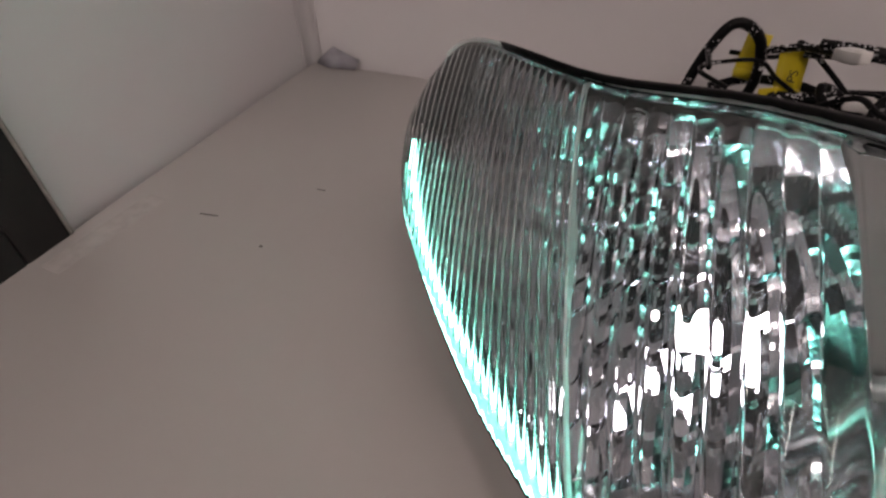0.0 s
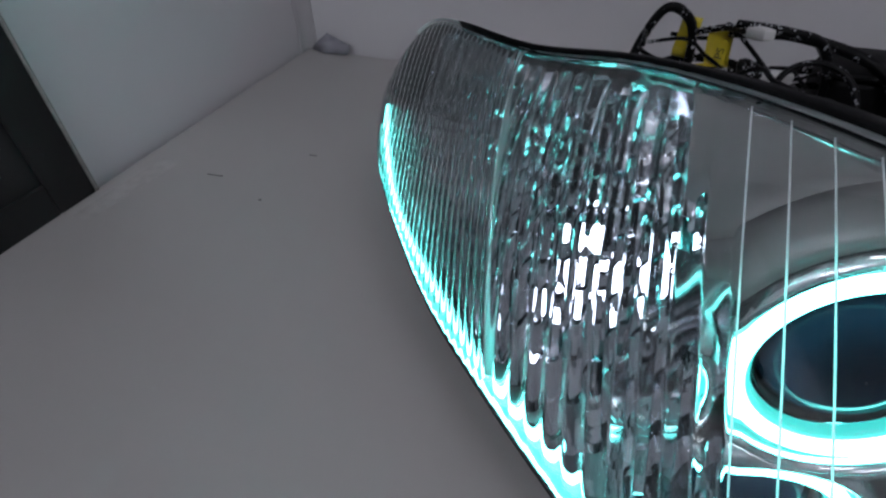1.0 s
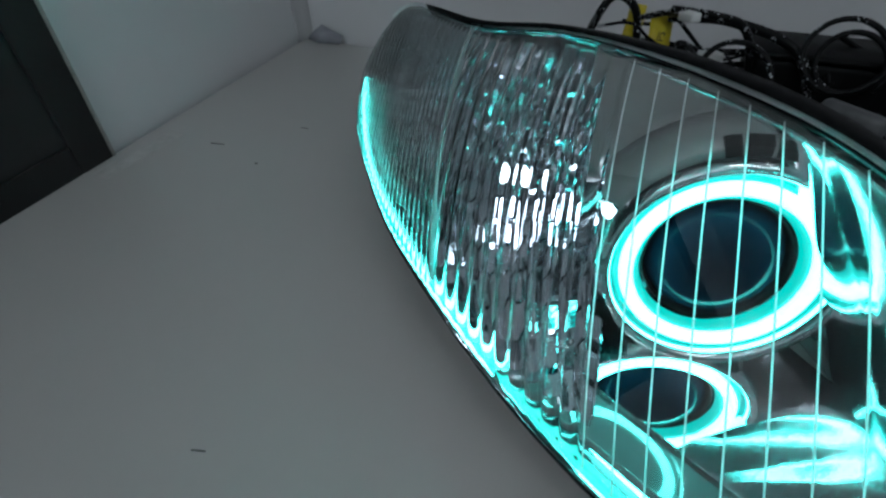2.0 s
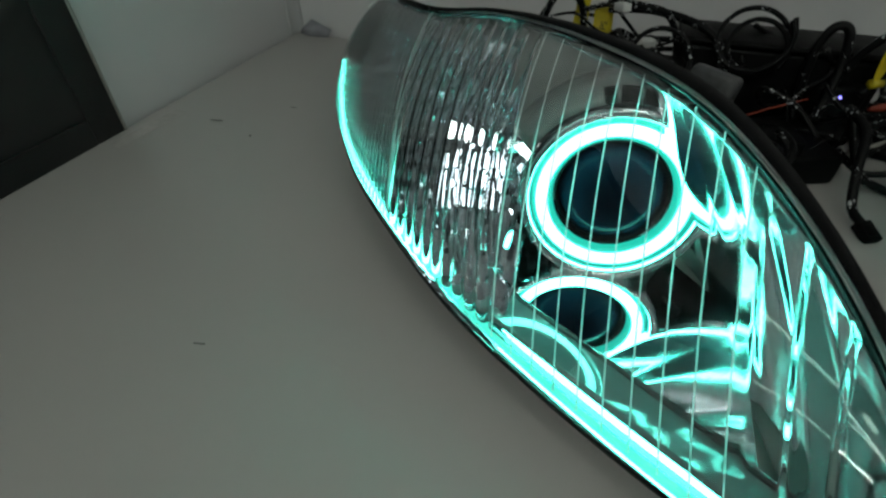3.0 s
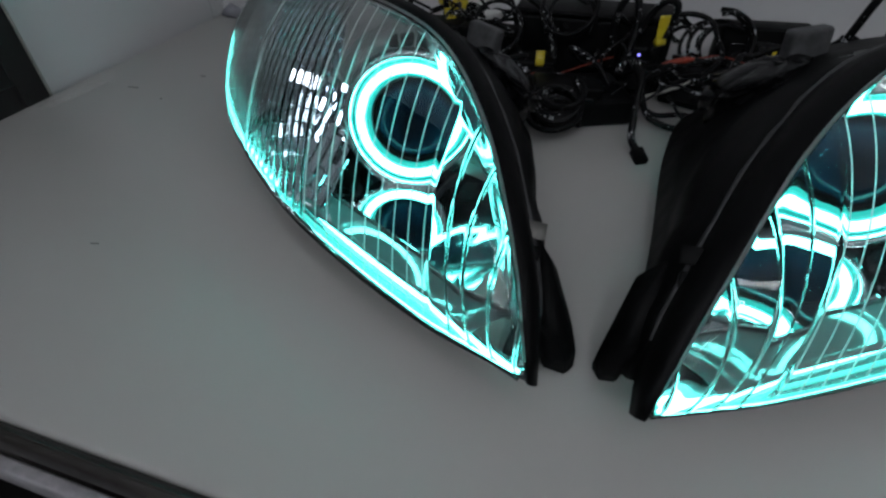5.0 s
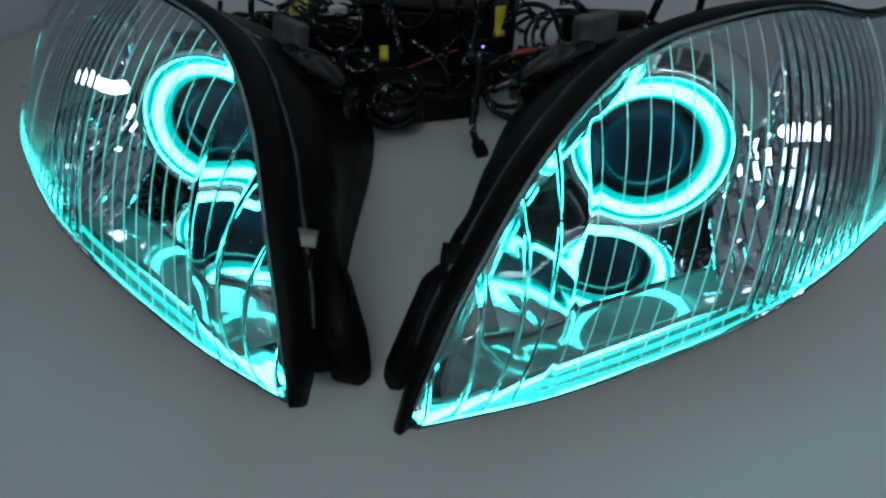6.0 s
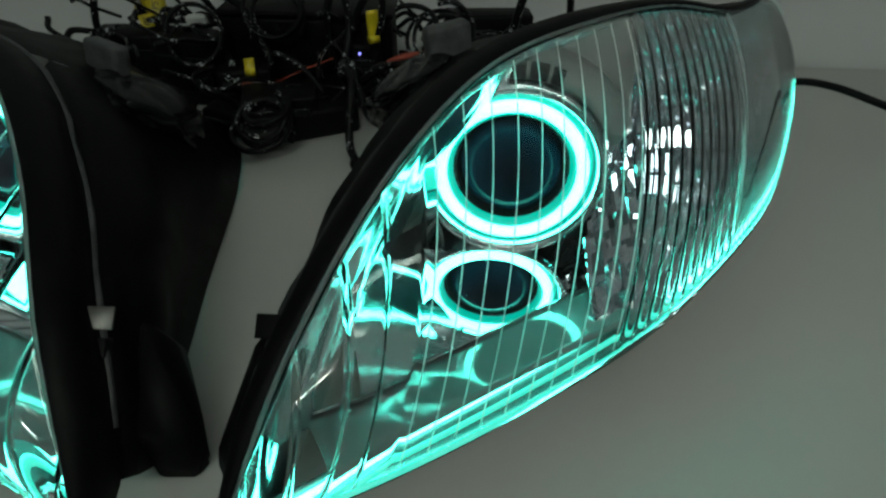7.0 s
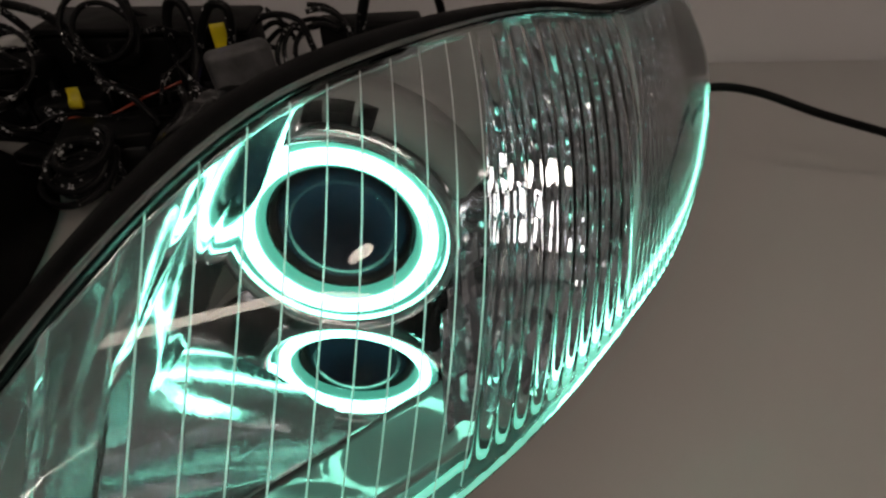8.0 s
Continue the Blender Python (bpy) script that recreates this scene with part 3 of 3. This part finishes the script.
# ---- control box and harness behind the lamps ----
ctrl = thing("control_box", (0.33, 0.44, 0.0), "flat black control box among the cables", "control box")
part("case", box((0.232, 0.405, 0.001), (0.430, 0.470, 0.094), 0.006, 3), BLACK, ctrl)
part("lid", box((0.229, 0.402, 0.0945), (0.433, 0.473, 0.101), 0.003), BLACK, ctrl, "black lid")
part("indicator", tube([(0.3944, 0.4045, 0.0625), (0.3944, 0.3855, 0.0625)], 0.0012, 8), BLUE_LED, ctrl, "tiny lit blue LED")
driver = thing("driver_module", (0.33, 0.33, 0.0), "black ballast module lying between the headlights", "ballast")
bm = box((-0.05, -0.045, 0.001), (0.05, 0.045, 0.034), 0.006, 3)
bm.transform(Matrix.Translation((0.338, 0.338, 0)) @ Matrix.Rotation(radians(24), 4, "Z"))
part("case", bm, BLACK, driver)
bm = box((-0.022, -0.020, 0.0345), (0.022, 0.020, 0.037), 0.001)
bm.transform(Matrix.Translation((0.338, 0.338, 0)) @ Matrix.Rotation(radians(24), 4, "Z"))
part("cover_plate", bm, WIRE, driver)


for at, size, turn, lab in (((0.478, 0.405), (0.085, 0.050, 0.046), -18, "black relay box under the cables"), ((0.262, 0.372), (0.060, 0.040, 0.052), 12, "black connector block under the cables"), ((0.555, 0.425), (0.060, 0.045, 0.050), 25, "black relay box under the cables"), ((0.200, 0.392), (0.080, 0.048, 0.078), -10, "black connector block under the cables"), ((0.545, 0.470), (0.110, 0.036, 0.088), 6, "tall black relay box behind the cables"), ((0.118, 0.412), (0.080, 0.046, 0.074), 8, "black relay box under the cables"), ((0.316, 0.318), (0.080, 0.050, 0.048), 14, "black connector block behind the coiled cable"), ((0.262, 0.318), (0.055, 0.045, 0.030), -16, "black connector block under the cables"), ((0.3945, 0.410), (0.046, 0.044, 0.072), 0, "black relay box beside a tiny blue indicator")):
    blk = thing("relay_box", (at[0], at[1], 0), lab, "relay box", "black modules")
    m4 = Matrix.Translation((at[0], at[1], 0)) @ Matrix.Rotation(radians(turn), 4, "Z")
    bm = box((-size[0] / 2, -size[1] / 2, 0.001), (size[0] / 2, size[1] / 2, size[2]), 0.004, 2)
    bm.transform(m4)
    part("case", bm, BLACK, blk)
    bm = box((-size[0] * 0.4, -size[1] / 2 - 0.006, size[2] * 0.25), (size[0] * 0.4, -size[1] / 2 - 0.0005, size[2] * 0.8), 0.002)
    bm.transform(m4)
    part("socket", bm, FILM, blk)


def cable(keys, radius=0.0022, label="thin black braided cable", plug=None, mat=None, n=None):
    """A cable along keys, with a plug at its end where it has one."""
    line = smooth_line(keys, n or 8 * len(keys))
    c = thing("cable", line[0], label, "cable", "harness cables")
    part("sleeve", tube(line, radius, 7), mat or WIRE, c)
    if plug:
        d = (line[-1] - line[-3]).normalized()
        size, pm, pl = plug
        bm = box((-size[0] / 2, -size[1] / 2, 0), (size[0] / 2, size[1] / 2, size[2]), 0.0012)
        bm.transform(Matrix.Translation(line[-1]) @ d.to_track_quat("Z", "Y").to_matrix().to_4x4())
        p = part("plug", bm, pm, c, pl)
        bm = box((-size[0] * 0.32, -size[1] * 0.62, size[2] * 0.25), (size[0] * 0.32, size[1] * 0.62, size[2] * 0.8), 0.0008)
        bm.transform(Matrix.Translation(line[-1]) @ d.to_track_quat("Z", "Y").to_matrix().to_4x4())
        part("latch", bm, pm, c).parent = p
    return c


BLACK_PLUG = ((0.013, 0.010, 0.020), BLACK, "black plug")
CLEAR_PLUG = ((0.011, 0.009, 0.024), WHITE_PLASTIC, "translucent white connector")

# the arch and the tagged connectors over the first lamp
cable([(0.070, 0.415, 0.030), (0.074, 0.425, 0.085), (0.092, 0.432, 0.128), (0.116, 0.436, 0.118), (0.124, 0.440, 0.080), (0.112, 0.45, 0.040)], 0.0042, "thick black cable bent into an upright arch")
cable([(0.130, 0.430, 0.078), (0.165, 0.425, 0.082), (0.185, 0.424, 0.083)], 0.0050, "black wrapped cable ending in a white connector", CLEAR_PLUG)
cable([(0.120, 0.450, 0.105), (0.145, 0.43, 0.118), (0.160, 0.405, 0.124)], 0.0030, "black cable with a white connector", ((0.010, 0.008, 0.022), WHITE_PLASTIC, "translucent white connector"))
cable([(0.150, 0.415, 0.126), (0.185, 0.40, 0.128), (0.215, 0.405, 0.118), (0.232, 0.41, 0.078), (0.225, 0.40, 0.03)], 0.0038)
cable([(0.150, 0.440, 0.112), (0.205, 0.43, 0.116), (0.262, 0.405, 0.104), (0.288, 0.385, 0.060), (0.285, 0.37, 0.02)], 0.0046, "thick black braided cable")
cable([(0.095, 0.455, 0.070), (0.130, 0.46, 0.080), (0.180, 0.455, 0.075), (0.235, 0.39, 0.060), (0.262, 0.345, 0.040)], 0.0040)
# cables hanging out over the table
cable([(0.385, 0.330, 0.075), (0.398, 0.305, 0.066), (0.398, 0.280, 0.040), (0.400, 0.258, 0.016), (0.407, 0.244, 0.009)], 0.0042, "black cable end with a plug resting on the table", BLACK_PLUG)
cable([(0.392, 0.345, 0.070), (0.402, 0.325, 0.045), (0.415, 0.312, 0.020), (0.435, 0.308, 0.011), (0.452, 0.310, 0.0075)], 0.0042, "black cable end with a plug resting on the table", BLACK_PLUG)
# tall loops over the box
cable([(0.362, 0.398, 0.040), (0.358, 0.402, 0.095), (0.366, 0.405, 0.122), (0.380, 0.402, 0.120), (0.384, 0.392, 0.085), (0.374, 0.365, 0.045)], 0.0046, "thick black cable looped over the control box")
cable([(0.388, 0.392, 0.088), (0.396, 0.390, 0.108), (0.410, 0.388, 0.126), (0.424, 0.386, 0.122), (0.420, 0.384, 0.095), (0.405, 0.378, 0.070)], 0.0042, "black cable looped over the control box")
# coils
for cx, cy, cz, r, tilt in ((0.310, 0.262, 0.022, 0.030, 22), (0.312, 0.265, 0.032, 0.026, 38), (0.318, 0.270, 0.040, 0.022, 15), (0.300, 0.395, 0.098, 0.034, 62), (0.305, 0.392, 0.094, 0.028, 70), (0.490, 0.435, 0.060, 0.036, 55), (0.497, 0.430, 0.062, 0.030, 66), (0.485, 0.440, 0.055, 0.040, 48), (0.215, 0.37, 0.075, 0.03, 50)):
    keys = []
    for k in range(15):
        a = 2 * math.pi * k / 12 + cx * 40
        keys.append(Vector((cx + r * math.cos(a), cy + r * math.sin(a) * math.cos(radians(tilt)), max(0.004, cz + r * math.sin(a) * math.sin(radians(tilt)) + 0.0012 * k))))
    cable(keys, 0.0032 if cy < 0.30 else 0.0026, "thin black braided cable in a loose coil", n=60)
keys = [Vector((0.312 + 0.017 * math.cos(k * math.pi / 6), 0.270 + 0.015 * math.sin(k * math.pi / 6), 0.018 + 0.004 * math.sin(k * math.pi / 6) + 0.0012 * k)) for k in range(13)]
cable(keys, 0.0105, "thick bundle of black taped cable inside the coil", n=48)
# loose tangle
rng = random.Random(7)
for k in range(58):
    x0, y0 = (rng.uniform(0.19, 0.60), rng.uniform(0.30, 0.47)) if k < 30 else (rng.uniform(0.43, 0.60), rng.uniform(0.36, 0.46)) if k < 46 else (rng.uniform(0.09, 0.22), rng.uniform(0.37, 0.45))
    if 0.24 < x0 < 0.30:
        y0 += 0.02
    keys = [Vector((x0, y0, rng.uniform(0.012, 0.07) if k < 46 else 0.082))]
    ang = rng.uniform(0, 6.28)
    for j in range(5):
        ang += rng.uniform(-1.1, 1.1)
        q = keys[-1] + Vector((math.cos(ang) * 0.032, math.sin(ang) * 0.022, rng.uniform(-0.02, 0.022)))
        q.x, q.y, q.z = min(0.62, max(0.19 if k < 46 else 0.08, q.x)), min(0.475, max(0.285 if q.x < 0.36 or q.x > 0.45 else 0.33, q.y)), min(0.112, max(0.006 if k < 46 else 0.078, q.z))
        keys.append(q)
    cable(keys, rng.choice((0.0016, 0.0020, 0.0028, 0.0034)))
for keys in (([(0.250, 0.352, 0.037), (0.262, 0.349, 0.037), (0.280, 0.347, 0.037), (0.30, 0.352, 0.040), (0.335, 0.365, 0.052), (0.365, 0.378, 0.060)]), ([(0.425, 0.392, 0.052), (0.445, 0.400, 0.056), (0.463, 0.406, 0.058), (0.490, 0.412, 0.062), (0.520, 0.405, 0.058), (0.548, 0.390, 0.045)])):
    c = cable(keys, 0.0011, "thin red wire with a red heat-shrink joint", mat=RED)
    a, b = Vector(keys[0]), Vector(keys[2])
    part("heat_shrink", tube([a.lerp(b, k / 8) for k in range(9)], 0.0048, 9, taper=lambda t: 0.25 + 0.75 * math.sin(math.pi * (0.06 + 0.88 * t))), RED, c, "red heat-shrink sleeve")
cable([(0.405, 0.335, 0.030), (0.425, 0.345, 0.034), (0.448, 0.362, 0.038), (0.462, 0.378, 0.040)], 0.0022, "short pale tan wire end", mat=GREY_WOOD)
# the lead that leaves the second lamp
cable([(0.80, 0.335, 0.05), (0.835, 0.296, 0.083), (0.878, 0.291, 0.082), (0.928, 0.268, 0.072), (0.984, 0.255, 0.060), (1.08, 0.25, 0.035), (1.2, 0.26, 0.008), (1.5, 0.33, 0.005)], 0.0036, "black lead running from the headlight across the table", mat=BLACK, n=80)
cable([(0.545, 0.262, 0.085), (0.552, 0.248, 0.135), (0.560, 0.247, 0.172), (0.572, 0.255, 0.20), (0.600, 0.29, 0.18), (0.62, 0.34, 0.10), (0.61, 0.36, 0.03)], 0.0036, "black cable arching behind the headlight")
cable([(0.530, 0.262, 0.090), (0.540, 0.252, 0.125), (0.556, 0.250, 0.142), (0.570, 0.255, 0.130), (0.576, 0.27, 0.09)], 0.0030)


# yellow tape flags
def flag(at, w, h, turn, lean, text=False, label="glossy yellow tape flag folded round a cable"):
    m = Matrix.Translation(at) @ Euler((radians(lean), 0, radians(turn))).to_matrix().to_4x4()
    f = thing("tape_flag", at, label, "tape flag", "yellow tape flags")
    rows = []
    for j in range(7):
        v = j / 6
        rows.append([m @ Vector((w * (u - 0.5), 0.0016 * math.sin(3 * v + u), h * (v - 0.5))) for u in (0, 0.33, 0.67, 1)])
    part("flag", solid(sheet(rows), 0.0005), YELLOW, f)
    part("wrap", tube([m @ Vector((-w * 0.45, 0.003, -h * 0.5)), m @ Vector((w * 0.45, 0.003, -h * 0.5))], 0.0046, 9), YELLOW, f)
    if text:
        cu = bpy.data.curves.new("lettering", "FONT")
        cu.body, cu.size, cu.align_x, cu.align_y = "PS", 0.010, "CENTER", "CENTER"
        tmp = bpy.data.objects.new("lettering_source", cu)
        scene.collection.objects.link(tmp)
        me = bpy.data.meshes.new_from_object(tmp.evaluated_get(bpy.context.evaluated_depsgraph_get()))
        bpy.data.objects.remove(tmp)
        me.transform(m @ Matrix.Translation((0, -0.0030, -h * 0.12)) @ Matrix.Rotation(radians(90), 4, "X") @ Matrix.Rotation(radians(78), 4, "Z"))
        me.transform(Matrix.Translation(-Vector(at)))
        me.materials.append(INK)
        t = new("lettering", me)
        t.parent = f
    return f


flag((0.146, 0.436, 0.098), 0.022, 0.036, 18, -22, True, "glossy yellow tape flag printed with black letters")
flag((0.135, 0.424, 0.080), 0.016, 0.014, 30, -30, True, "small yellow tape flag printed with black letters")
flag((0.118, 0.452, 0.102), 0.018, 0.032, -20, -10)
flag((0.276, 0.352, 0.060), 0.011, 0.014, 10, -35)
flag((0.545, 0.452, 0.062), 0.034, 0.012, -28, -30)
flag((0.504, 0.345, 0.033), 0.013, 0.016, 12, -25)
flag((0.414, 0.378, 0.098), 0.013, 0.030, 30, -8)
flag((0.57, 0.40, 0.05), 0.014, 0.014, 40, -30)

# ---- marks on the table and in the corner ----
mark = part("tape_residue", solid(sheet([[(-0.352, 0.135, 0.0003), (-0.333, 0.133, 0.0003)], [(-0.350, 0.185, 0.0003), (-0.329, 0.186, 0.0003)], [(-0.345, 0.236, 0.0003), (-0.325, 0.234, 0.0003)]]), 0.0002), SMEAR, smooth=False)
tagged(mark, "faint scuffed strip of tape residue on the table", "stain")
for k, (a, b, w) in enumerate((((-0.284, 0.227), (-0.268, 0.229), 0.0009), ((-0.2125, 0.208), (-0.2105, 0.2085), 0.0014), ((-0.21, 0.290), (-0.202, 0.291), 0.0007), ((-0.06, -0.06), (-0.052, -0.058), 0.0008))):
    m = part("scratch", tube([(a[0], a[1], 0.0002), (b[0], b[1], 0.0002)], w * 0.7, 6), SCUFF)
    tagged(m, "small dark scratch on the pale tabletop", "scratch", "table scratches")
# Small dark grey sheet bent up towards the back wall in the corner.
rows = [[(-0.358, 0.545, 0.001), (-0.348, 0.540, 0.012), (-0.330, 0.545, 0.026)], [(-0.335, 0.535, 0.001), (-0.325, 0.538, 0.012), (-0.315, 0.545, 0.020)], [(-0.300, 0.540, 0.001), (-0.298, 0.543, 0.006), (-0.296, 0.547, 0.012)]]
m = part("corner_sheet", solid(sheet([[Vector(p) for p in r] for r in rows]), 0.001), CORNER_GREY)
tagged(m, "small bent dark grey sheet in the corner of the table", "scrap")
